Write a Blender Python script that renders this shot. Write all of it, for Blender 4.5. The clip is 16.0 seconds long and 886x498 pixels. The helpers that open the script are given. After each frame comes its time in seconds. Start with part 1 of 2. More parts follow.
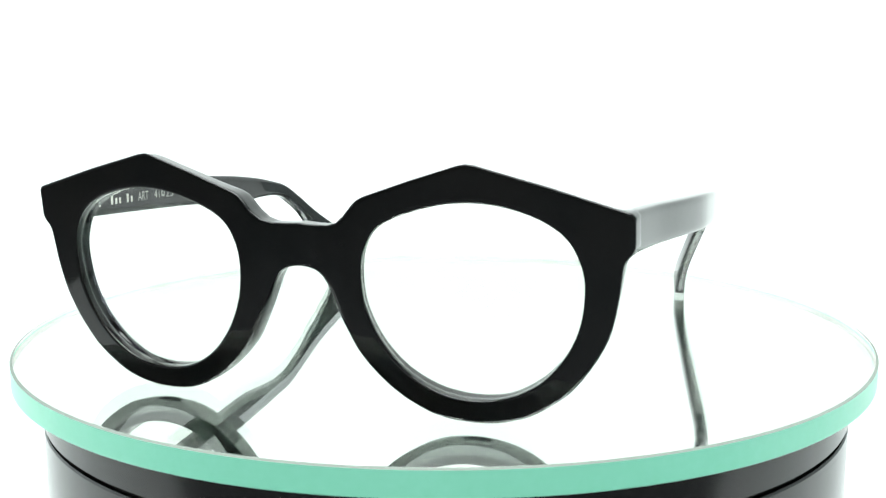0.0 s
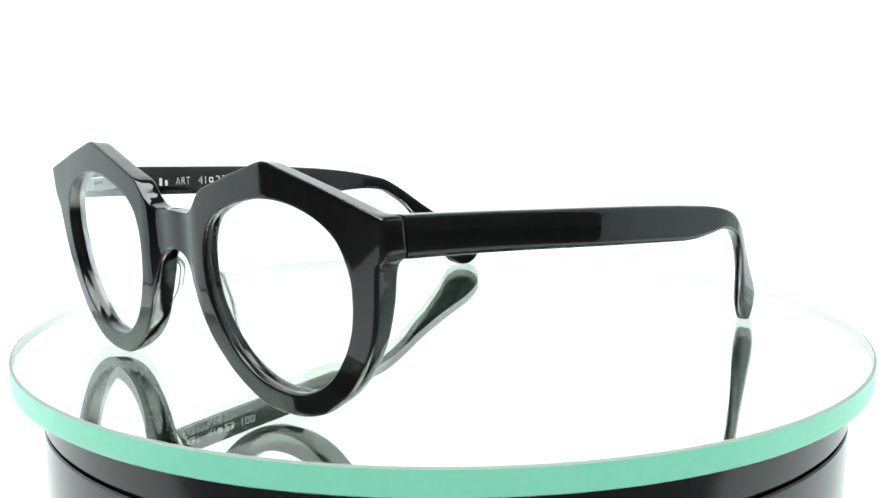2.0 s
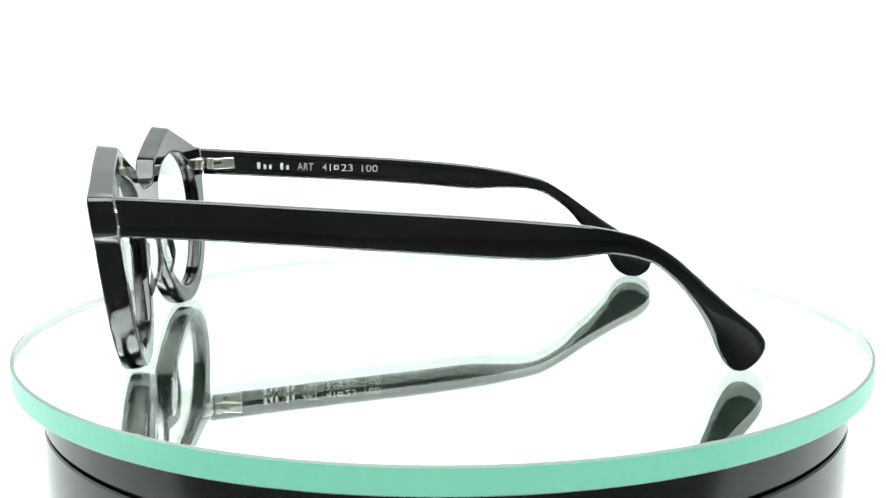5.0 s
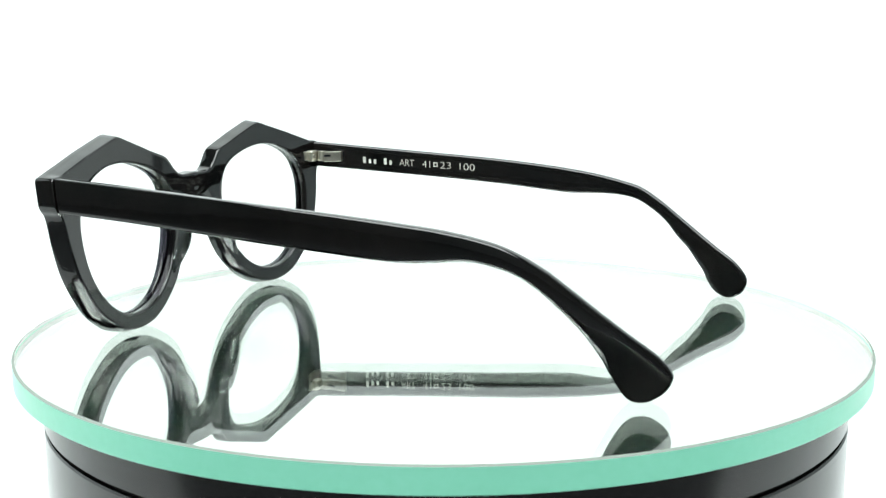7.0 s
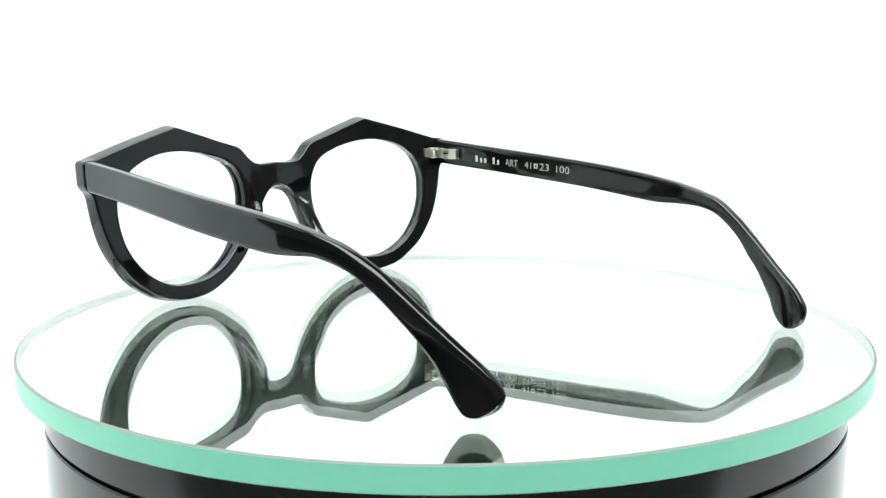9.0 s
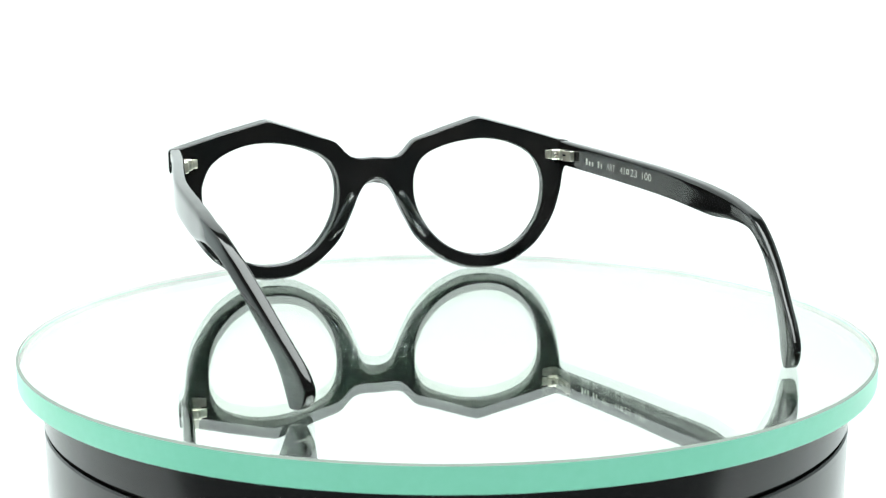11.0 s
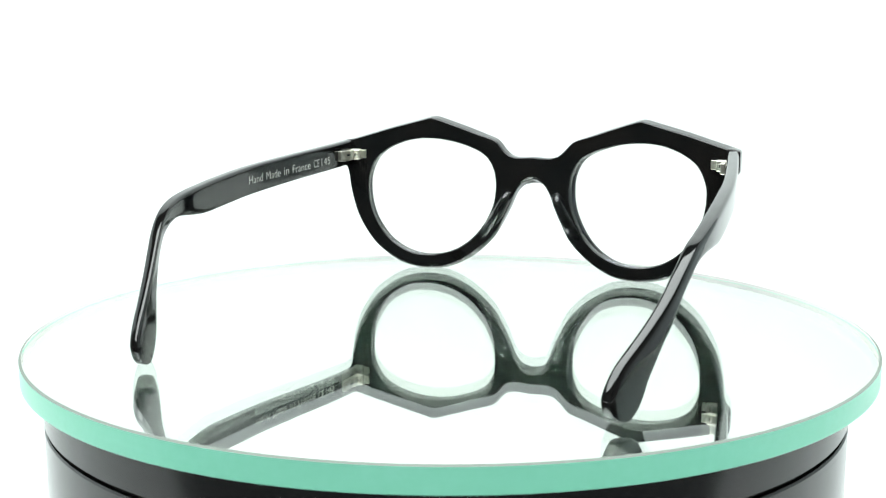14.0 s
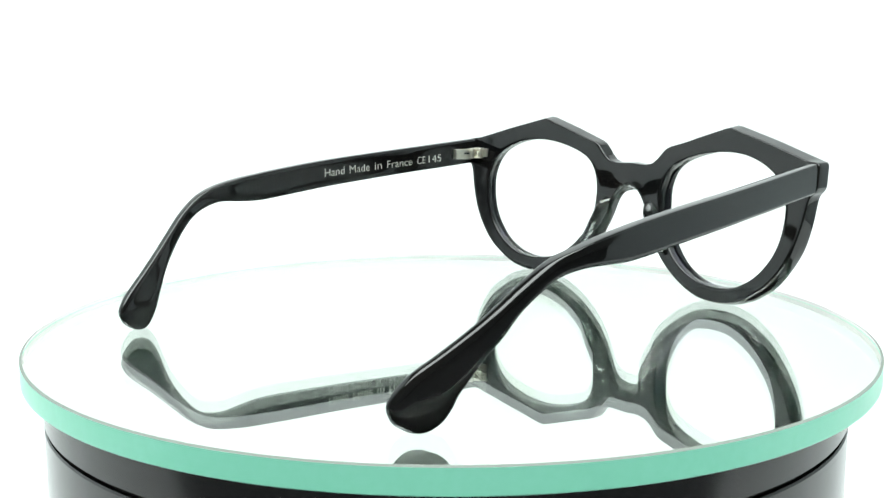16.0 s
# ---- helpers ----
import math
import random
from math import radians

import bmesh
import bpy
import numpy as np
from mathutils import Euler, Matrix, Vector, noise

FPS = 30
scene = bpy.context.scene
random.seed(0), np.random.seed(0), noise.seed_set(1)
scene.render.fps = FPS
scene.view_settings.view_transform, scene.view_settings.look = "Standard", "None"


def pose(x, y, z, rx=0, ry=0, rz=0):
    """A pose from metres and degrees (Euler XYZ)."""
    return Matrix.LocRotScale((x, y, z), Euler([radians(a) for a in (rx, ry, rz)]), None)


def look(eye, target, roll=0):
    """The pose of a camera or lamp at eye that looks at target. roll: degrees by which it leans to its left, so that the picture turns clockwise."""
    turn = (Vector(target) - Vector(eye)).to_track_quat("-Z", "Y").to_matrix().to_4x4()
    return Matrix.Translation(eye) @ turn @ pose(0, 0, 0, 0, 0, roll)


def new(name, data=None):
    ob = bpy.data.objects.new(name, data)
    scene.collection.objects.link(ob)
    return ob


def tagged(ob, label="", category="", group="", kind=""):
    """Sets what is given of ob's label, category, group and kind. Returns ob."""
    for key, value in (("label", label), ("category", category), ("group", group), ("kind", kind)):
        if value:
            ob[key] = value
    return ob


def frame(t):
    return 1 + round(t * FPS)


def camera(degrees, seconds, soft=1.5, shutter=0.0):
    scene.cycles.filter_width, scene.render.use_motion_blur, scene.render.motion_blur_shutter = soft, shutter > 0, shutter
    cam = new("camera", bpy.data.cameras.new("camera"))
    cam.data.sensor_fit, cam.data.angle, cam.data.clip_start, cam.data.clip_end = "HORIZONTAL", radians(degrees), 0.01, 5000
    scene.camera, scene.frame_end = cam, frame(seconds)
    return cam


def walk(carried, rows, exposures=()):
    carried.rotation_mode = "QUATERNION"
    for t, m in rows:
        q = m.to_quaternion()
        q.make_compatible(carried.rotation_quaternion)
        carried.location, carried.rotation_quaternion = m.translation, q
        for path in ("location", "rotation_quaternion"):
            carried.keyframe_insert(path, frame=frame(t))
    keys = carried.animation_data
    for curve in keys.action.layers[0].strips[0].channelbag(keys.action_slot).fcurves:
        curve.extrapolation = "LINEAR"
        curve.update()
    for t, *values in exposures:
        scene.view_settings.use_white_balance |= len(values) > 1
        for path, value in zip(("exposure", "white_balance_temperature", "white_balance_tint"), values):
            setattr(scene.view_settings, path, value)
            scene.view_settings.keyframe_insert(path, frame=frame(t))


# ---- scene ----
# Camera on its stand, before an open-fronted light tent. Origin: the turntable's axis.
cam = camera(42.4, 16.0, soft=1.3)
CAM_POSE = pose(-0.0040, -0.2731, 0.0640, 80.45, 0.11, -0.68)
cam.data.dof.use_dof, cam.data.dof.focus_distance, cam.data.dof.aperture_fstop = True, 0.28, 75.0
walk(cam, [(0, CAM_POSE), (16, CAM_POSE)], exposures=[(0, 0.0), (4, -0.02), (8, -0.05), (12, -0.08), (16, -0.09)])
SPIN, SPIN_START = -12.868, -21.99  # degrees a second, degrees at 0 s

world = bpy.data.worlds.new("studio")
scene.world = world
world.use_nodes = True
world.node_tree.nodes["Background"].inputs["Color"].default_value = (0.75, 0.9, 1.0, 1)
world.node_tree.nodes["Background"].inputs["Strength"].default_value = 0.02

MM = 0.001
# one large soft box over the white sweep, tilted towards its back
soft_box = bpy.data.lights.new("soft_box_lamp", "AREA")
soft_box.shape, soft_box.size, soft_box.size_y = "RECTANGLE", 0.70, 0.70
soft_box.energy, soft_box.color = 15.0, (0.925, 1.0, 0.985)
lamp = new("soft_box_lamp", soft_box)
lamp.matrix_world = look((0, -0.12, 0.64), (0, 0.06, 0.0))


# ---------------------------------------------------------------- materials
def material(name):
    m = bpy.data.materials.new(name)
    m.use_nodes = True
    n = m.node_tree.nodes
    return m, n, m.node_tree.links, n["Principled BSDF"]


def noise_node(n, l, scale, detail=4.0, rough=0.55):
    tc = n.new("ShaderNodeTexCoord")
    t = n.new("ShaderNodeTexNoise")
    t.inputs["Scale"].default_value = scale
    t.inputs["Detail"].default_value = detail
    t.inputs["Roughness"].default_value = rough
    l.new(tc.outputs["Object"], t.inputs["Vector"])
    return t


def ramp(n, l, src, stops):
    r = n.new("ShaderNodeValToRGB")
    for e, (pos, col) in zip(r.color_ramp.elements, stops):
        e.position, e.color = pos, (*col, 1)
    l.new(src, r.inputs["Fac"])
    return r.outputs["Color"]


def span(n, l, src, lo, hi):
    r = n.new("ShaderNodeMapRange")
    r.inputs["To Min"].default_value, r.inputs["To Max"].default_value = lo, hi
    l.new(src, r.inputs["Value"])
    return r.outputs["Result"]


def bump(n, l, src, strength, distance, b):
    k = n.new("ShaderNodeBump")
    k.inputs["Strength"].default_value = strength
    k.inputs["Distance"].default_value = distance
    l.new(src, k.inputs["Height"])
    l.new(k.outputs["Normal"], b.inputs["Normal"])


def make_acetate(name="black_acetate", ripple=0.08, grain=160):
    m, n, l, b = material(name)
    big = noise_node(n, l, 70, 3)
    fine = noise_node(n, l, 1400, 5)
    l.new(ramp(n, l, big.outputs["Fac"], [(0.35, (0.003, 0.0035, 0.0036)), (0.75, (0.008, 0.0068, 0.0062))]), b.inputs["Base Color"])
    l.new(span(n, l, fine.outputs["Fac"], 0.015, 0.07), b.inputs["Roughness"])
    b.inputs["IOR"].default_value = 1.5
    wave = noise_node(n, l, grain, 1.0)
    bump(n, l, wave.outputs["Fac"], ripple, 0.0003 if grain < 500 else 0.0001, b)
    return m


def make_clear():
    m, n, l, b = material("clear_acetate")
    big = noise_node(n, l, 300, 4)
    l.new(ramp(n, l, big.outputs["Fac"], [(0.3, (0.84, 0.85, 0.85)), (0.7, (0.91, 0.92, 0.92))]), b.inputs["Base Color"])
    b.inputs["Roughness"].default_value = 0.02
    b.inputs["IOR"].default_value = 1.49
    b.inputs["Transmission Weight"].default_value = 1.0
    bump(n, l, big.outputs["Fac"], 0.05, 0.0003, b)
    return m


def make_base_plastic():
    m, n, l, b = material("black_gloss_plastic")
    big = noise_node(n, l, 25, 3)
    fine = noise_node(n, l, 2500, 4)
    l.new(ramp(n, l, big.outputs["Fac"], [(0.3, (0.006, 0.005, 0.005)), (0.8, (0.012, 0.010, 0.009))]), b.inputs["Base Color"])
    l.new(span(n, l, fine.outputs["Fac"], 0.10, 0.22), b.inputs["Roughness"])
    bump(n, l, big.outputs["Fac"], 0.05, 0.0003, b)
    return m


def make_steel(name="nickel_silver", dark=(0.66, 0.63, 0.54), light=(0.82, 0.79, 0.70)):
    m, n, l, b = material(name)
    fine = noise_node(n, l, 1800, 5)
    l.new(ramp(n, l, fine.outputs["Fac"], [(0.3, dark), (0.7, light)]), b.inputs["Base Color"])
    b.inputs["Metallic"].default_value = 1.0
    l.new(span(n, l, fine.outputs["Fac"], 0.24, 0.42), b.inputs["Roughness"])
    bump(n, l, fine.outputs["Fac"], 0.1, 0.0001, b)
    return m


def make_imprint():
    m, n, l, b = material("silver_foil_print")
    fine = noise_node(n, l, 3000, 4)
    l.new(ramp(n, l, fine.outputs["Fac"], [(0.3, (0.50, 0.50, 0.46)), (0.7, (0.74, 0.74, 0.69))]), b.inputs["Base Color"])
    b.inputs["Roughness"].default_value = 0.45
    b.inputs["Metallic"].default_value = 0.15
    return m


def make_glass(name, color, ior=1.5, rough=0.0):
    m = bpy.data.materials.new(name)
    m.use_nodes = True
    n, l = m.node_tree.nodes, m.node_tree.links
    n.remove(n["Principled BSDF"])
    g = n.new("ShaderNodeBsdfGlass")
    g.inputs["Color"].default_value = (*color, 1)
    g.inputs["IOR"].default_value = ior
    g.inputs["Roughness"].default_value = rough
    l.new(g.outputs[0], n["Material Output"].inputs["Surface"])
    return m


def make_lens():
    """Clear lens with a violet anti-reflection coating."""
    m, n, l, b = material("clear_lens")
    b.inputs["Base Color"].default_value = (0.985, 0.99, 0.99, 1)
    b.inputs["Transmission Weight"].default_value = 1.0
    b.inputs["Roughness"].default_value = 0.0
    b.inputs["IOR"].default_value = 1.5
    b.inputs["Specular Tint"].default_value = (0.70, 0.60, 1.0, 1)
    return m


def make_rim_glass():
    m, n, l, b = material("green_ground_glass_edge")
    fine = noise_node(n, l, 500, 5)
    big = noise_node(n, l, 30, 3)
    mix = n.new("ShaderNodeMath")
    mix.operation = "MULTIPLY"
    l.new(fine.outputs["Fac"], mix.inputs[0])
    l.new(big.outputs["Fac"], mix.inputs[1])
    l.new(ramp(n, l, mix.outputs[0], [(0.1, (0.33, 0.93, 0.67)), (0.45, (0.37, 0.97, 0.73))]), b.inputs["Base Color"])
    b.inputs["Roughness"].default_value = 0.28
    b.inputs["IOR"].default_value = 1.5
    bump(n, l, fine.outputs["Fac"], 0.06, 0.0001, b)
    return m


# Warm white for the added liner, so the far edge looks bright through the glass.
def make_edge_liner():
    m, n, l, b = material("pale_liner")
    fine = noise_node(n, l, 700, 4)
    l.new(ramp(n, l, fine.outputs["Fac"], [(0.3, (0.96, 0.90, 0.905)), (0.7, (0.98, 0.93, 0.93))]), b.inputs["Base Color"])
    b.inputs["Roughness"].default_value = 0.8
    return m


def make_mirror():
    m, n, l, b = material("mirror_silvering")
    big = noise_node(n, l, 40, 3)
    l.new(ramp(n, l, big.outputs["Fac"], [(0.3, (0.90, 0.93, 0.895)), (0.7, (0.915, 0.94, 0.91))]), b.inputs["Base Color"])
    b.inputs["Metallic"].default_value = 1.0
    b.inputs["Roughness"].default_value = 0.0
    haze = n.new("ShaderNodeBsdfDiffuse")
    haze.inputs["Color"].default_value = (0.62, 0.88, 0.72, 1)
    mix = n.new("ShaderNodeMixShader")
    mix.inputs[0].default_value = 0.020
    l.new(b.outputs[0], mix.inputs[1])
    l.new(haze.outputs[0], mix.inputs[2])
    l.new(mix.outputs[0], n["Material Output"].inputs["Surface"])
    return m


def make_sweep():
    m, n, l, b = material("white_sweep")
    big = noise_node(n, l, 5, 3)
    fine = noise_node(n, l, 900, 4)
    l.new(ramp(n, l, big.outputs["Fac"], [(0.3, (0.72, 0.735, 0.73)), (0.7, (0.745, 0.755, 0.75))]), b.inputs["Base Color"])
    b.inputs["Roughness"].default_value = 0.7
    b.inputs["Specular IOR Level"].default_value = 0.2
    bump(n, l, fine.outputs["Fac"], 0.1, 0.0002, b)
    return m


def make_dark(name, color):
    m, n, l, b = material(name)
    big = noise_node(n, l, 4, 5)
    l.new(ramp(n, l, big.outputs["Fac"], [(0.3, color), (0.7, tuple(min(0.85, c * 1.25) for c in color))]), b.inputs["Base Color"])
    b.inputs["Roughness"].default_value = 0.85
    return m


ACETATE = make_acetate()
FILED = make_acetate("filed_acetate_edge", 0.28, 1500)
CLEAR = make_clear()
PLASTIC = make_base_plastic()
STEEL = make_steel()
SCREW_STEEL = make_steel("screw_steel", (0.40, 0.38, 0.33), (0.55, 0.52, 0.46))
IMPRINT = make_imprint()
LENS_GLASS = make_lens()
TOP_GLASS = make_glass("clear_float_glass", (0.985, 0.995, 0.987), 1.38)
RIM_GLASS = make_rim_glass()
EDGE_LINER = make_edge_liner()
ARRIS = make_dark("ground_arris", (0.17, 0.20, 0.175))
MIRROR = make_mirror()
GROOVE = material("dark_gap")[0]
GROOVE.node_tree.nodes["Principled BSDF"].inputs["Base Color"].default_value = (0.004, 0.004, 0.004, 1)
GROOVE.node_tree.nodes["Principled BSDF"].inputs["Roughness"].default_value = 0.7


# ---------------------------------------------------------------- helpers
def part(name, bm, mat, parent=None, label="", smooth=True):
    me = bpy.data.meshes.new(name)
    bmesh.ops.recalc_face_normals(bm, faces=bm.faces)
    for f in bm.faces:
        f.smooth = smooth
    bm.to_mesh(me)
    bm.free()
    for k in (mat if isinstance(mat, (list, tuple)) else [mat]):
        me.materials.append(k)
    ob = new(name, me)
    ob.parent = parent
    if label:
        tagged(ob, label)
    return ob


def bevelled(ob, width, segments=3, angle=35):
    b = ob.modifiers.new("bevel", "BEVEL")
    b.width, b.segments, b.limit_method, b.angle_limit = width, segments, "ANGLE", radians(angle)
    b.harden_normals = True
    return ob


def smoothstep(a, b, x):
    t = min(1.0, max(0.0, (x - a) / (b - a)))  # a may lie above b
    return t * t * (3 - 2 * t)


def spline(points, steps, closed=False):
    """Catmull-Rom curve through points of any dimension."""
    p = [np.array(q, float) for q in points]
    n = len(p)
    out = []
    for i in range(n if closed else n - 1):
        if closed:
            a, b, c, d = p[i - 1], p[i], p[(i + 1) % n], p[(i + 2) % n]
        else:
            a, b, c, d = p[max(i - 1, 0)], p[i], p[i + 1], p[min(i + 2, n - 1)]
        for k in range(steps):
            t = k / steps
            out.append(0.5 * (2 * b + (c - a) * t + (2 * a - 5 * b + 4 * c - d) * t * t + (3 * b - a - 3 * c + d) * t ** 3))
    if not closed:
        out.append(p[-1])
    return out


def lathe(name, profile, mat, parent=None, segments=256, label="", mats=None):
    """A turned body about z; profile: (radius, height) rows. mats: the material index of each band."""
    bm = bmesh.new()
    rings = []
    for r, z in profile:
        if r == 0:
            rings.append([bm.verts.new((0, 0, z))])
        else:
            rings.append([bm.verts.new((r * math.cos(2 * math.pi * i / segments), r * math.sin(2 * math.pi * i / segments), z)) for i in range(segments)])
    for k in range(len(rings) - 1):
        a, b = rings[k], rings[k + 1]
        for i in range(segments):
            j = (i + 1) % segments
            vs = [a[i], a[j], b[j], b[i]] if len(a) > 1 and len(b) > 1 else ([a[0], b[j], b[i]] if len(a) == 1 else [a[i], a[j], b[0]])
            f = bm.faces.new(vs)
            f.material_index = mats[k] if mats else 0
    ob = part(name, bm, mat, parent, label)
    ob.data.set_sharp_from_angle(angle=radians(18))
    return ob


def box(bm, size, m):
    r = bmesh.ops.create_cube(bm, size=1.0, matrix=m @ Matrix.Diagonal((*size, 1)))
    return r["verts"]


# ---------------------------------------------------------------- studio
SWEEP_HALF, SWEEP_BACK, SWEEP_TOP, TABLE_Z, SWEEP_FRONT = 0.46, 0.42, 0.62, -0.110, -0.15


def build_studio():
    rad = 0.16
    rows = [(SWEEP_FRONT, TABLE_Z)]
    rows += [(SWEEP_BACK - rad + rad * math.sin(a), TABLE_Z + rad - rad * math.cos(a)) for a in [radians(7.5 * k) for k in range(13)]]
    rows += [(SWEEP_BACK, SWEEP_TOP)]
    bm = bmesh.new()
    lines = [[bm.verts.new((x, y, z)) for x in (-SWEEP_HALF, SWEEP_HALF)] for y, z in rows]
    under = [[bm.verts.new((x, y + 0.002, z - 0.002)) for x in (-SWEEP_HALF, SWEEP_HALF)] for y, z in rows]
    for a, b in zip(lines, lines[1:]):
        bm.faces.new((a[0], a[1], b[1], b[0]))
    for a, b in zip(under, under[1:]):
        bm.faces.new((a[0], b[0], b[1], a[1]))
    tagged(part("backdrop", bm, make_sweep()), "seamless white paper sweep behind and under the turntable", "backdrop", kind="structure")
    bm = bmesh.new()
    box(bm, (2.1, 1.75, 0.03), pose(0, -0.05, TABLE_Z - 0.019))
    tagged(part("floor", bm, make_dark("dark_table_cloth", (0.10, 0.105, 0.11)), smooth=False), "grey cloth-covered table top under the white sweep", "table top", kind="structure")
    # unseen boards, added for the gloss to mirror; each side has its own grey
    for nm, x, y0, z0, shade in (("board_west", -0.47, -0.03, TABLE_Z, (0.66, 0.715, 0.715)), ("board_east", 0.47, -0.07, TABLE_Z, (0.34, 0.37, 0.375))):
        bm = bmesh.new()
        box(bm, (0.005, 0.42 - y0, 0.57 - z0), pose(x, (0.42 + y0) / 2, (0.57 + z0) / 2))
        tagged(part(nm, bm, make_dark("fill_board_grey", shade), smooth=False), "added grey board beside the white sweep, out of view, mirrored in the gloss", "reflector board", kind="structure")
    dark = make_dark("dark_room", (0.24, 0.25, 0.25))
    for nm, size, at in (("wall_south", (2.2, 0.05, 1.6), (0, -0.95, 0.6)), ("wall_north", (2.2, 0.05, 1.6), (0, 0.85, 0.6)), ("wall_west", (0.05, 1.75, 1.6), (-1.075, -0.05, 0.6)),
                         ("wall_east", (0.05, 1.75, 1.6), (1.075, -0.05, 0.6)), ("ceiling", (2.2, 1.85, 0.05), (0, -0.05, 1.43))):
        bm = bmesh.new()
        box(bm, size, pose(*at))
        tagged(part(nm, bm, dark, smooth=False), "dark unlit studio " + nm.split("_")[0] + " behind the camera and lamp", nm.split("_")[0], kind="structure")


# ---------------------------------------------------------------- turntable
TOP_Z = -0.42 * MM
GLASS_LOW = -5.72 * MM


def build_turntable():
    base = tagged(new("turntable"), "glossy black round turntable base with a narrow groove", "turntable")
    base.location = (-0.0002, 0, TABLE_Z)
    r = 94.0 * MM
    z0 = -TABLE_Z - 0.42 * MM

    def z(v):
        return v * MM + z0
    lathe("platter", [(0, z(-5.35)), (r - 0.8 * MM, z(-5.35)), (r - 0.25 * MM, z(-5.55)), (r, z(-6.2)), (r, z(-14.3)), (r - 0.2 * MM, z(-14.6)), (r - 2.0 * MM, z(-14.6)), (0, z(-14.6))], PLASTIC, base)
    lathe("gap_ring", [(0, z(-14.6)), (r - 1.2 * MM, z(-14.6)), (r - 1.2 * MM, z(-15.5)), (0, z(-15.5))], GROOVE, base, label="dark gap below the platter")
    lathe("housing", [(0, z(-15.5)), (r - 0.3 * MM, z(-15.5)), (r, z(-15.9)), (r, z(-96)), (r + 0.4 * MM, z(-97)), (r + 0.4 * MM, z(-108)), (r - 0.6 * MM, z(-109.4)), (0, z(-109.4))], PLASTIC, base)
    return base


def build_disc():
    """A thick round mirror: clear float glass, silvered below, with a ground green edge."""
    disc = tagged(new("mirror_disc"), "thick round mirror glass with a green ground edge on the turntable", "mirror")
    R = 99.55 * MM
    t, lo = TOP_Z, GLASS_LOW
    # one watertight body in three parts: face, edge and silvering
    face = lathe("glass_face", [(0, t), (60 * MM, t), (R - 0.60 * MM, t)], TOP_GLASS, disc, 360, label="clear glass face")
    edge = lathe("ground_edge", [(R, t - 0.3 * MM), (R, lo + 0.3 * MM), (R - 0.3 * MM, lo)], RIM_GLASS, disc, 360, label="green ground glass edge")
    # added liner, no real layer of the glass: keeps the far edge from showing green
    lathe("edge_liner", [(R - 0.65 * MM, t - 0.02 * MM), (R - 0.10 * MM, t - 0.36 * MM), (R - 0.10 * MM, lo + 0.28 * MM)], EDGE_LINER, disc, 360, label="added pale liner that hides the green edge from inside")
    back = lathe("silvering", [(R - 0.3 * MM, lo), (60 * MM, lo), (0, lo)], MIRROR, disc, 360, label="mirror silvering under the glass")
    arris = lathe("arris", [(R - 0.60 * MM, t), (R, t - 0.3 * MM)], ARRIS, disc, 360, label="dull grey-green arris")
    for ob, up in ((face, 1), (back, -1), (arris, 1)):
        for p in ob.data.polygons:
            if p.normal.z * up < 0:
                p.flip()
    for p in edge.data.polygons:
        if p.normal.x * p.center.x + p.normal.y * p.center.y < 0:
            p.flip()
    edge.data.set_sharp_from_angle(angle=radians(20))
    return disc


# ---------------------------------------------------------------- spectacles
LENS_X, LENS_Z = 32.0, 21.5
HOLE = [(32, 39.4), (25, 38.5), (18.2, 36.4), (14.1, 33.7), (11.9, 29.5), (11.4, 24.5), (12.3, 19), (15.2, 13), (19.6, 8), (25.3, 4.9), (32, 3.8),
        (38.5, 4.7), (44.5, 8), (48.8, 13), (51.3, 18.5), (52.2, 24.5), (51.7, 29), (49.3, 33.7), (44.8, 36.9), (38.5, 38.9)]
RIM_TOP = [(0, 34.5), (3, 34.3), (5.5, 34.3), (7.6, 34.9), (9.3, 36.3), (10.8, 38.1), (11.9, 39.2), (13.2, 39.9), (22, 43.05), (30.6, 45.85), (32.2, 46.2), (33.8, 46.0), (46, 42.75), (58.5, 39.0), (60.1, 38.5), (60.6, 37.8)]
RIM_LOW = [(60.6, 32.6), (60.0, 31.4), (58.9, 30.2), (58.3, 28.2), (57.5, 23.2), (55.8, 17), (53.2, 12), (49.7, 7.3), (46.3, 4.4), (41.8, 1.7), (36.8, 0.3), (31.3, 0.0),
           (25, 1.0), (18, 4.8), (12.3, 10), (9, 15.5), (6.9, 19.8), (5.3, 23.4), (3.5, 25.5), (1.6, 26.2), (0, 26.4)]


def front_y(x, z):
    """The middle of the front's thickness: a shallow curve across, leaning back towards its foot."""
    return -74.35 + 0.00135 * x * x + (47 - z) * 0.105


def resample(points, step):
    out = []
    for a, b in zip(points, points[1:]):
        a, b = np.array(a, float), np.array(b, float)
        n = max(1, int(round(np.linalg.norm(b - a) / step)))
        out += [a + (b - a) * k / n for k in range(n)]
    return out


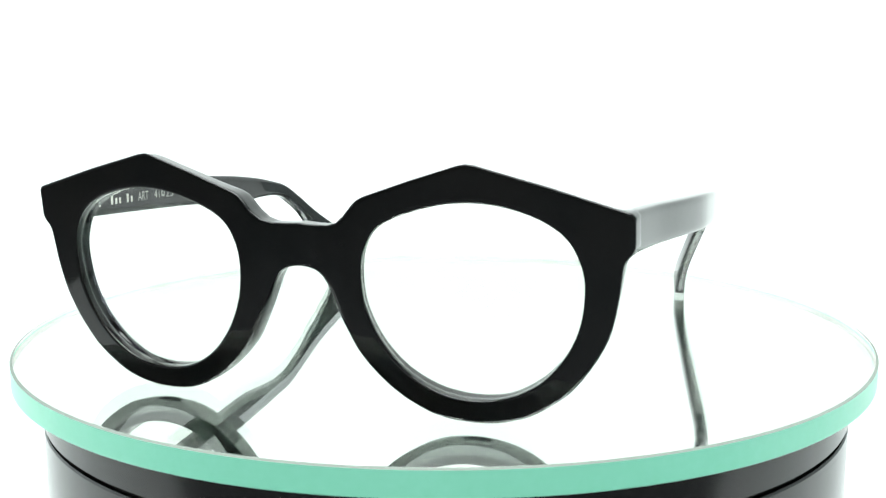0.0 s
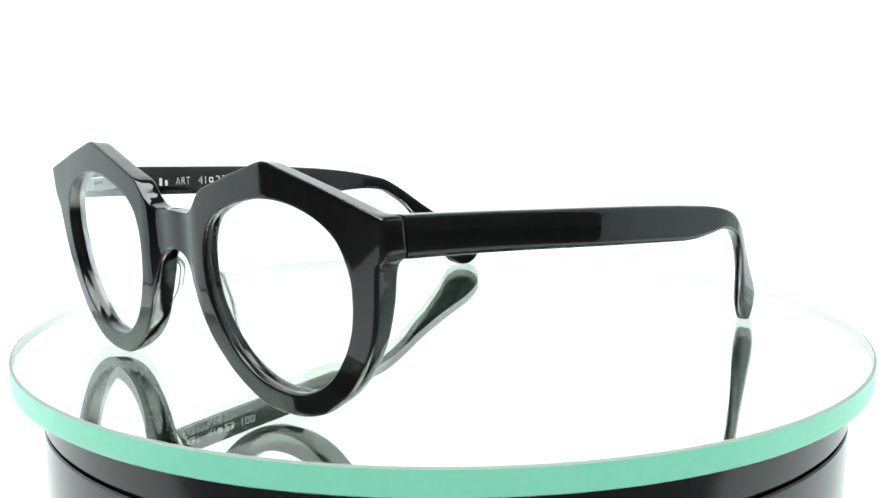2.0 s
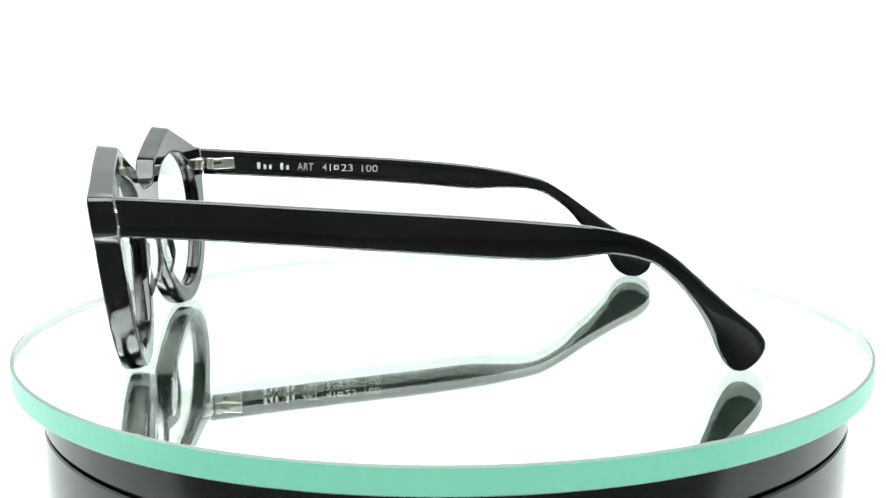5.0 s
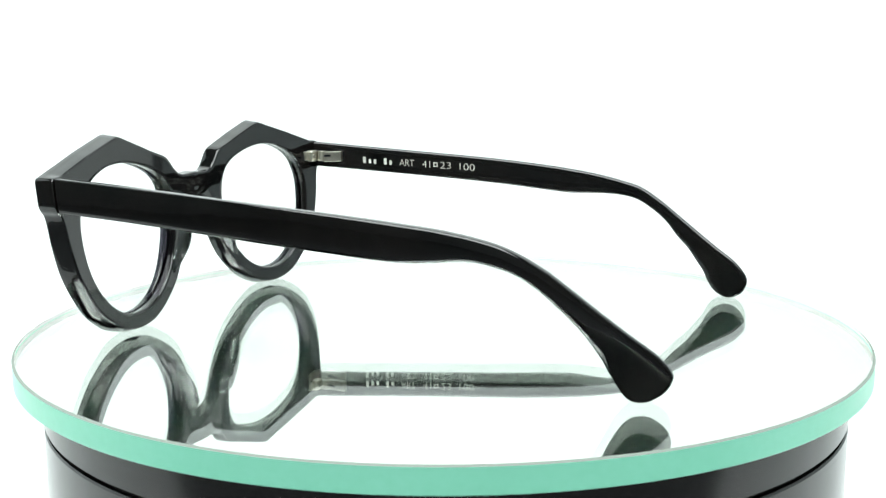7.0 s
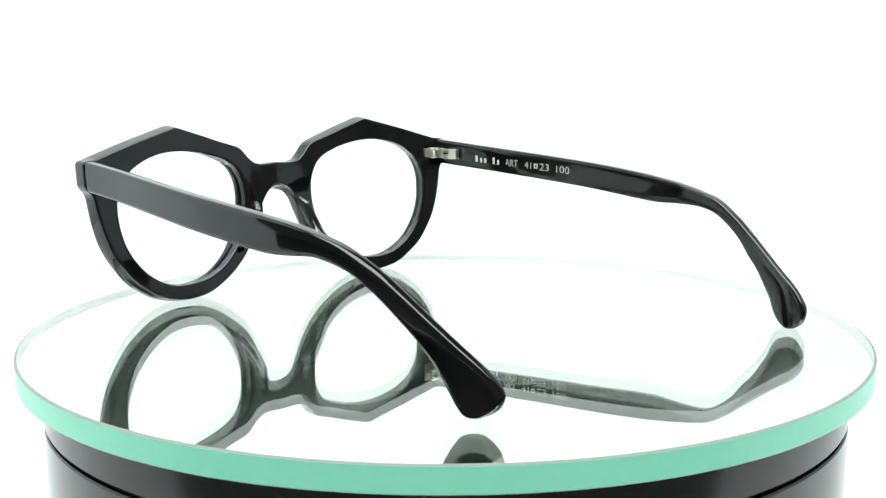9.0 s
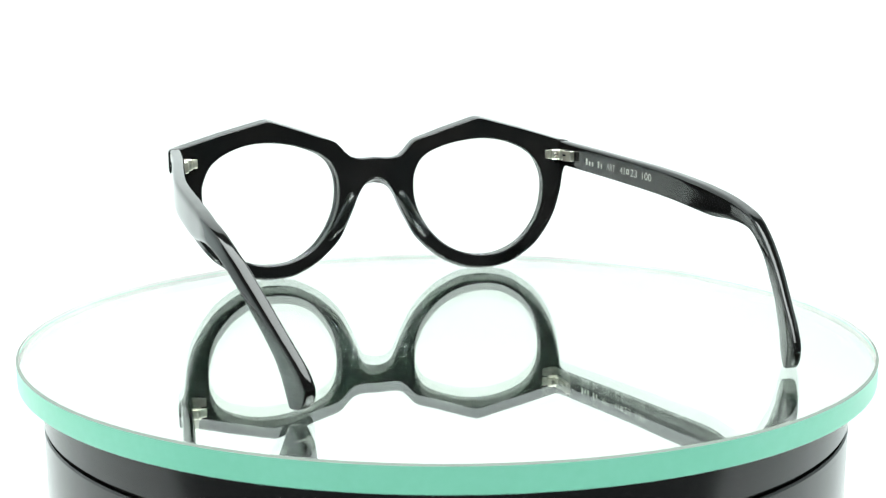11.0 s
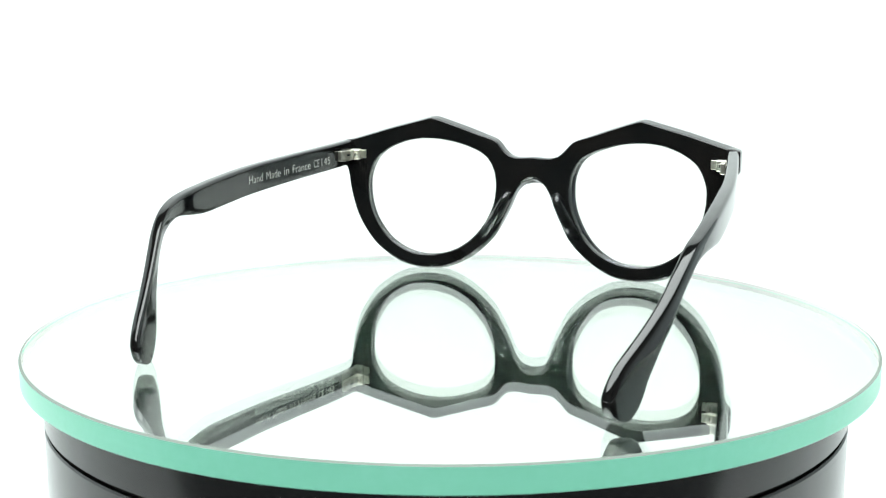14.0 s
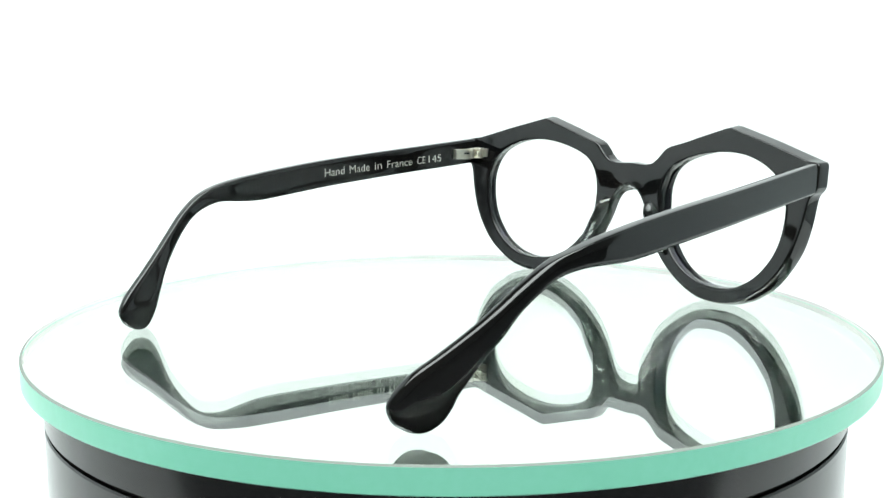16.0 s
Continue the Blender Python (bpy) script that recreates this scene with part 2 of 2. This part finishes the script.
def rim_pairs():
    """Outer outline of one rim with half the bridge, each point paired with a point of the lens opening."""
    low = spline(RIM_LOW, 6)
    outer = resample(RIM_TOP + [tuple(p) for p in low], 0.7) + [np.array((0.0, 26.4))]
    ends = len(outer)
    outer += [np.array((0.0, z)) for z in np.linspace(27.9, 33.1, 8)]
    line = np.array(outer)
    way = np.zeros_like(line)  # outward normals, level across the seam of the two halves
    for i in range(ends):
        a, b = line[max(i - 2, 0)], line[min(i + 2, ends - 1)]
        t = (b - a) / np.linalg.norm(b - a)
        way[i] = (-t[1], t[0])
    way[0], way[ends - 1] = (0, 1), (0, -1)
    q = np.array(outer) - (LENS_X, LENS_Z)
    ang = np.unwrap(np.arctan2(q[:, 1], q[:, 0]))  # falls by a full turn
    n, half = len(ang), 9
    wide = np.concatenate([ang[-half:] + 2 * math.pi, ang, ang[:half] - 2 * math.pi])
    ang = np.convolve(wide, np.ones(2 * half + 1) / (2 * half + 1), "valid")
    ang = np.minimum.accumulate(ang)
    hole = np.array(spline(HOLE, 12, True))
    h = np.arctan2(hole[:, 1] - LENS_Z, hole[:, 0] - LENS_X)
    order = np.argsort(h)
    hx = np.interp(ang, h[order], hole[order, 0], period=2 * math.pi)
    hz = np.interp(ang, h[order], hole[order, 1], period=2 * math.pi)
    return outer, list(zip(hx, hz)), way


def shape_front(x, z, depth):
    """depth -1: front face, 1: back face. Gives the place in metres."""
    y = front_y(x, z) + depth * 2.4
    y -= 0.5 * math.exp(-((abs(x) - 12) / 11) ** 2 - ((z - 18) / 11) ** 2)  # fuller beside the nose
    if depth < 0:
        y += (1.1 * (1 - smoothstep(3.5, 10.5, abs(x))) - 0.45 * math.exp(-(x / 3.6) ** 2)) * -depth  # bridge set back, rounded across
        y += 0.5 * smoothstep(24, 46, z) * smoothstep(62, 50, abs(x)) * -depth  # thinner along the brow
    back = (depth + 1) / 2  # the arch under the bridge rises towards the back
    z = z + 1.9 * back * math.exp(-(x / 4.5) ** 2) * min(1.0, max(0.0, (31 - z) / 4))
    return Vector((x, y, z)) * MM


def build_front(glasses):
    hole = spline(HOLE, 8, True)
    rows, half_thick = 9, 2.4
    bm = bmesh.new()
    loops = []
    arc = [radians(a) for a in (0, 20, 42, 66, 90)]
    for o, h, way in zip(*rim_pairs()):
        o, h = np.array(o), np.array(h)
        out = (h - (LENS_X, LENS_Z)) / np.linalg.norm(h - (LENS_X, LENS_Z))
        swell = out * 0.27 * (1 - smoothstep(-0.6, 0.1, out[1]))
        r, q = 0.60, 0.40  # edge rounding outside and at the opening
        r -= 0.25 * smoothstep(55, 59, o[0])
        r = min(r, 0.60 - 0.20 * smoothstep(0.3, 0.8, way[1]))
        free = smoothstep(9, 20, o[0]) * smoothstep(60, 56, o[0])  # neither bridge nor end piece
        fore = 0.5 * free * (1 - smoothstep(0.0, 0.5, way[1]))  # the walls draw in towards the back
        aft = free * (0.45 * smoothstep(-0.1, 0.6, way[0]) + 0.45 * smoothstep(0.5, 0.9, way[1]))
        aft = min(aft, 0.6) + 0.1 * free * smoothstep(-0.5, -0.9, way[1])
        if not way.any():
            r = 0.0
        nasal = np.array((smoothstep(0.0, 0.7, -out[0]), 0.0))  # the opening widens towards the back beside the nose
        o_fore, o_aft = o + way * fore, o - way * aft
        h_aft = h - out * (0.45 * smoothstep(0.3, 0.9, out[0]) + 0.3 * smoothstep(0.4, 0.9, -out[1]))
        h_fore = h + nasal
        of_in, oa_in, hf_in, ha_in = o_fore - way * r, o_aft - way * r, h_fore + out * q, h_aft + out * q

        def wall_at(d):
            return o_fore + (o_aft - o_fore) * (d + half_thick) / (2 * half_thick)
        ring = [(*(h_fore + out * q * (1 - math.sin(a))), -half_thick + q * (1 - math.cos(a))) for a in reversed(arc)]
        ring += [(*(hf_in + (of_in - hf_in) * k / rows), -half_thick) for k in range(1, rows)]
        ring += [(*(o_fore - way * r * (1 - math.sin(a))), -half_thick + r * (1 - math.cos(a))) for a in arc]
        wall = len(ring)
        ring += [(*(wall_at(d) + swell * g), d) for d, g in ((-0.8, 0.8), (0, 1), (0.8, 0.8))]
        ring += [(*(o_aft - way * r * (1 - math.sin(a))), half_thick - r * (1 - math.cos(a))) for a in reversed(arc)]
        ring += [(*(ha_in + (oa_in - ha_in) * k / rows), half_thick) for k in range(rows - 1, 0, -1)]
        ring += [(*(h_aft + out * q * (1 - math.sin(a))), half_thick - q * (1 - math.cos(a))) for a in arc]
        ring += [(*(h_aft + (h_fore - h_aft) * (0.5 - d / 4.8) + out * (0.25 if d == 0 else 0)), d) for d in (0.8, 0, -0.8)]
        loops.append([(max(x, 0.0) if abs(x) < 0.02 else x, z, d / half_thick) for x, z, d in ring])
    for side in (1, -1):
        vs = [[bm.verts.new(shape_front(x * side, z, d)) for x, z, d in ring] for ring in loops]
        n = len(vs[0])
        for i in range(len(vs)):
            a, b = vs[i], vs[(i + 1) % len(vs)]
            for k in range(n):
                quad = (a[k], b[k], b[(k + 1) % n], a[(k + 1) % n])
                if all(abs(v.co.x) < 3e-5 for v in quad):
                    continue
                face = bm.faces.new(quad)
                if wall - 2 < k < wall + 4 and loops[i][wall][1] < 22:
                    face.material_index = 1
    bmesh.ops.remove_doubles(bm, verts=bm.verts, dist=3e-5)
    front = part("front", bm, [ACETATE, FILED], glasses, "thick glossy black acetate rims and bridge with peaked brows")

    # nose pads: clear ridges behind the rims beside the bridge
    for side in (1, -1):
        bm = bmesh.new()
        path = spline([(6.6, 24.4), (8.0, 22.3), (9.2, 19.8), (10.6, 17.0), (12.9, 13.4), (15.6, 10.1), (18.6, 7.2)], 6)
        rings = []
        for i, (x, z) in enumerate(path):
            t = i / (len(path) - 1)
            grow = math.sin(math.pi * min(1, t / 0.24) / 2) * (1 - smoothstep(0.45, 1.0, t))
            deep = 0.3 + 3.7 * grow
            wide = 1.4 + 0.5 * grow
            ring = []
            for k in range(14):
                a = 2 * math.pi * k / 14
                across, out = math.cos(a), math.sin(a)
                ax = x + across * wide * 0.85 - 0.2 * grow * max(0, out)
                az = z + across * wide * 0.5
                y = front_y(x, z) + 0.9 + max(out, -0.3) * deep
                ring.append(bm.verts.new(Vector((ax * side, y, az)) * MM))
            rings.append(ring)
        for a, b in zip(rings, rings[1:]):
            for k in range(14):
                bm.faces.new((a[k], a[(k + 1) % 14], b[(k + 1) % 14], b[k]))
        bm.faces.new(rings[0])
        bm.faces.new(rings[-1])
        part("nose_pad", bm, CLEAR, front, "clear acetate nose pad")

    # lenses: thin curved glass let into the rims
    for side in (1, -1):
        bm = bmesh.new()
        n = len(hole)
        faces = []
        for d in (-0.9, 0.5):
            mid = bm.verts.new(Vector((LENS_X * side, front_y(LENS_X, LENS_Z) + d - 1.1, LENS_Z)) * MM)
            rings = []
            for k in range(1, 9):
                f = k / 8 * 1.012
                ring = []
                for x, z in hole[::2]:
                    px, pz = LENS_X + (x - LENS_X) * f, LENS_Z + (z - LENS_Z) * f
                    dome = 1.1 * (1 - (k / 8) ** 2)
                    ring.append(bm.verts.new(Vector((px * side, front_y(px, pz) + d - dome, pz)) * MM))
                rings.append(ring)
            m = len(rings[0])
            for j in range(m):
                bm.faces.new((mid, rings[0][j], rings[0][(j + 1) % m]))
            for a, b in zip(rings, rings[1:]):
                for j in range(m):
                    bm.faces.new((a[j], a[(j + 1) % m], b[(j + 1) % m], b[j]))
            faces.append(rings[-1])
        a, b = faces
        for j in range(m):
            bm.faces.new((a[j], a[(j + 1) % m], b[(j + 1) % m], b[j]))
        part("lens", bm, LENS_GLASS, glasses, "clear lens").data.set_sharp_from_angle(angle=radians(40))
    return front


# stations along a temple: y and z of its upper edge, y and z of its lower edge
STATIONS = {1: [(-65.75, 38.6, -64.95, 31.1), (-40, 37.1, -40, 29.7), (-10, 35.2, -10, 27.6), (6, 33.9, 6, 26.3), (14, 33.1, 14, 25.8), (21, 32.3, 20.5, 26.1), (28, 31, 26.5, 26.6),
            (34, 29, 31, 25.9), (40, 25.3, 35.5, 24.2), (44.6, 21.4, 39.5, 21.2), (49.4, 17.2, 43.6, 16.9), (54.4, 13, 47.0, 12.6), (59.9, 8.6, 49.7, 8.1), (62.3, 5.8, 51.1, 5.2),
            (62.7, 3.9, 52.1, 3.3), (61.5, 1.6, 53.6, 1.1), (59.3, 0.02, 55.0, -0.12), (58.0, -0.34, 56.3, -0.36)],
            -1: [(-65.75, 38.4, -64.95, 31.0), (-40, 36.6, -40, 29.4), (-10, 34.5, -10, 27.3), (6, 33, 6, 25.8), (14, 32, 14, 25.2), (21, 30.9, 21, 25.4), (28, 29.4, 27.5, 25.3),
                 (34, 27.7, 33, 24.3), (40, 24.2, 37.5, 21.8), (45.3, 20.4, 41.5, 18.7), (50.8, 16.5, 44.7, 15.0), (56.3, 12.8, 48.0, 11.8), (61.3, 9.6, 50.7, 8.4), (64.3, 6.5, 52.9, 5.5),
                 (65.1, 4.3, 53.9, 3.5), (64.1, 1.6, 55.7, 1.1), (62.1, 0.02, 57.8, -0.12), (60.8, -0.34, 59.0, -0.36)]}
PLAN = {1: [(-66, 60.3), (-50, 60.8), (-30, 62.2), (-12, 63.0), (5, 62.3), (20, 61.1), (28, 60.2), (36, 58.1), (42, 55.7), (48, 52.8), (60, 46.9), (70, 42.6)],
        -1: [(-66, 60.3), (-50, 62.2), (-38, 63.6), (-15, 65.8), (10, 66.8), (28, 66.3), (45, 63.4), (60, 58.1), (70, 54.8)]}
PLAN_FINE = {k: np.array(spline(v, 8)) for k, v in PLAN.items()}


def temple_x(side, y):
    q = PLAN_FINE[side]
    return float(np.interp(y, q[:, 0], q[:, 1]))


def temple_thick(y):
    return 3.3 - 0.6 * smoothstep(15, 55, y)


TEXT_FALL = 0.045  # the writing follows the temple downwards


def text_mesh(body, width, height):
    """The built-in font's letters as a flat bmesh, fitted into width x height from the origin."""
    cu = bpy.data.curves.new("letters", "FONT")
    cu.body = body
    cu.offset = -0.014
    ob = bpy.data.objects.new("letters", cu)
    scene.collection.objects.link(ob)
    dg = bpy.context.evaluated_depsgraph_get()
    me = bpy.data.meshes.new_from_object(ob.evaluated_get(dg))
    co = np.array([v.co[:] for v in me.vertices])
    lo, hi = co.min(axis=0), co.max(axis=0)
    bm = bmesh.new()
    bm.from_mesh(me)
    for v in bm.verts:
        v.co = ((v.co.x - lo[0]) / (hi[0] - lo[0]) * width, (v.co.y - lo[1]) / (hi[1] - lo[1]) * height, 0)
    bpy.data.objects.remove(ob)
    bpy.data.curves.remove(cu)
    bpy.data.meshes.remove(me)
    return bm


def bars_mesh(cells):
    """Plain bars (x, y, width, height) for writing that is not lettered."""
    bm = bmesh.new()
    for x, y, w, h in cells:
        bm.faces.new([bm.verts.new((x + a * w, y + b * h, 0)) for a, b in ((0, 0), (1, 0), (1, 1), (0, 1))])
    return bm


def imprint(temple, side, name, bm, y0, z0):
    """Lays flat writing on a temple's inner face, from y0 on; it reads towards the tip on one side, towards the front on the other."""
    way = 1 if side < 0 else -1
    bmesh.ops.subdivide_edges(bm, edges=[e for e in bm.edges if e.calc_length() > 1.5], cuts=2)
    for v in bm.verts:
        y = y0 + way * v.co.x
        z = z0 + v.co.y - TEXT_FALL * way * v.co.x
        x = side * (temple_x(side, y) - temple_thick(y) - 0.03)
        v.co = Vector((x, y, z)) * MM
    part(name, bm, IMPRINT, temple, "silver printed marking", smooth=False)


def build_temple(glasses, side):
    bm = bmesh.new()
    rows = spline(STATIONS[side], 8)
    count = 40
    rings = []
    for yt, zt, yb, zb in rows:
        ring = []
        for k in range(count):
            a = 2 * math.pi * (k + 0.5) / count
            n = 2 / (5.4 - 1.6 * smoothstep(10, 50, yt))
            u = 0.5 + 0.5 * math.copysign(abs(math.cos(a)) ** n, math.cos(a))
            v = 0.5 + 0.5 * math.copysign(abs(math.sin(a)) ** n, math.sin(a))
            y, z = yb + (yt - yb) * v, zb + (zt - zb) * v
            y += (0.0 if side < 0 else 0.6) * smoothstep(15, 50, y)
            yc = (yt + yb) / 2
            turned = smoothstep(38, 57, yc) if side > 0 else 0.0  # the paddle lies flatter than the bend before it
            x = temple_x(side, y) * (1 - turned) + (temple_x(side, yc) - 0.26 * (y - yc)) * turned - temple_thick(y) * u
            ring.append(bm.verts.new(Vector((x * side, y, z)) * MM))
        rings.append(ring)
    for a, b in zip(rings, rings[1:]):
        for k in range(count):
            face = bm.faces.new((a[k], a[(k + 1) % count], b[(k + 1) % count], b[k]))
            if math.sin(2 * math.pi * (k + 1) / count) < -0.5 and a[k].co.y > 30 * MM:
                face.material_index = 1  # filed lower edge of the tip
    bm.faces.new(rings[0])
    y, z = 57.2, -0.4
    y += 2.7 if side < 0 else 0.6
    mid = bm.verts.new(Vector(((temple_x(side, y) - temple_thick(y) / 2) * side, y, z)) * MM)
    for k in range(count):
        bm.faces.new((rings[-1][k], rings[-1][(k + 1) % count], mid))
    temple = part("temple", bm, [ACETATE, FILED], glasses, "glossy black acetate temple with a drooping paddle tip")
    temple.data.set_sharp_from_angle(angle=radians(60))

    # hinge: a slotted plate with its knuckle on the temple, a plate with a screwed knuckle on the front
    xi = temple_x(side, -60) - temple_thick(-60)
    hz = 34.25
    bm = bmesh.new()
    box(bm, (1.5 * MM, 6.0 * MM, 3.1 * MM), pose(side * (xi - 0.45) * MM, -59.3 * MM, (hz - 0.1) * MM, 3.2))
    hinge = part("hinge", bm, STEEL, temple, "nickel silver hinge", smooth=False)
    bevelled(hinge, 0.3 * MM, 3)
    bm = bmesh.new()
    box(bm, (0.25 * MM, 2.3 * MM, 0.55 * MM), pose(side * (xi - 1.12) * MM, -60.9 * MM, (hz + 0.1) * MM, 3.2))
    part("slot", bm, GROOVE, hinge, "dark slot", smooth=False)
    yb = front_y(54, hz) + 2.4
    bm = bmesh.new()
    bmesh.ops.create_cone(bm, cap_ends=True, segments=24, radius1=1.15 * MM, radius2=1.15 * MM, depth=3.0 * MM, matrix=pose(side * (xi - 0.75) * MM, -63.0 * MM, hz * MM))
    bevelled(part("knuckle", bm, STEEL, hinge), 0.15 * MM, 2)
    bm = bmesh.new()
    box(bm, (2.8 * MM, 1.0 * MM, 2.6 * MM), pose(side * 54.1 * MM, (yb + 0.1) * MM, (hz + 0.1) * MM, 0, 0, side * 6))
    leaf = part("hinge_leaf", bm, STEEL, glasses, "nickel silver hinge leaf", smooth=False)
    bevelled(leaf, 0.2 * MM, 2)
    bm = bmesh.new()
    box(bm, (3.6 * MM, 2.4 * MM, 3.3 * MM), pose(side * 56.0 * MM, (yb + 0.9) * MM, hz * MM, 0, 0, side * 9))
    bevelled(part("knuckle", bm, STEEL, leaf, smooth=False), 0.6 * MM, 4)
    bm = bmesh.new()
    bmesh.ops.create_cone(bm, cap_ends=True, segments=20, radius1=0.62 * MM, radius2=0.62 * MM, depth=0.3 * MM, matrix=pose(side * 55.3 * MM, (yb + 2.07) * MM, hz * MM, 90, 0, side * 9))
    part("screw", bm, SCREW_STEEL, leaf, "dull screw head")
    bm = bmesh.new()
    box(bm, (0.24 * MM, 0.1 * MM, 1.0 * MM), pose(side * 55.3 * MM, (yb + 2.2) * MM, hz * MM, 0, 0, side * 9))
    part("screw_slot", bm, GROOVE, leaf, "dark screw slot", smooth=False)

    if side < 0:
        # maker's name as bars, then the model marking
        imprint(temple, side, "imprint", bars_mesh([(0.3, 0, 0.95, 1.95), (2.1, 0, 0.8, 1.35), (3.7, 0, 0.8, 1.35), (6.9, 0, 0.85, 1.95), (8.6, 0, 0.75, 1.35)]), -50.3, 32.3)
        for body, a, b in (("ART", -38.5, -34.0), ("41", -31.4, -29.0), ("23", -25.9, -22.6), ("100", -19.9, -15.3)):
            imprint(temple, side, "imprint", text_mesh(body, b - a, 1.98), a, 32.3 - TEXT_FALL * (a + 50.3))
        a = -28.0
        imprint(temple, side, "imprint", bars_mesh([(0, 0.35, 1.35, 0.3), (0, 1.4, 1.35, 0.3), (0, 0.65, 0.3, 0.75), (1.05, 0.65, 0.3, 0.75)]), a, 32.3 - TEXT_FALL * (a + 50.3))
    else:
        for body, a, b in (("Hand", -8.5, -15.5), ("Made", -17.4, -24.5), ("in", -26.4, -28.9), ("France", -30.9, -40.2), ("CE", -42.1, -45.1), ("145", -46.4, -51.3)):
            imprint(temple, side, "imprint", text_mesh(body, a - b, 2.15), a, 32.4 - TEXT_FALL * (a + 50.3))
    return temple


def build_spectacles():
    glasses = tagged(new("spectacles"), "glossy black acetate spectacles standing open on a round mirror", "spectacles")
    build_front(glasses)
    for side in (1, -1):
        build_temple(glasses, side)
    return glasses


build_studio()
turntable = build_turntable()
disc = build_disc()
spectacles = build_spectacles()


def motions():
    """The turntable carries the mirror, slightly off its axis, and the spectacles round at an even rate."""
    times = [0, 0.1, 0.2] + [0.5 * k for k in range(1, 32)] + [15.8, 15.9, 16]
    walk(spectacles, [(t, pose(0, 0, 0, 0, 0, SPIN_START + SPIN * t)) for t in times])
    off = Vector((-0.00066, -0.00076, 0))
    rows = []
    for t in times:
        turn = pose(0, 0, 0, 0, 0, SPIN * t)
        rows.append((t, turn @ Matrix.Translation(off)))
    walk(disc, rows)


motions()
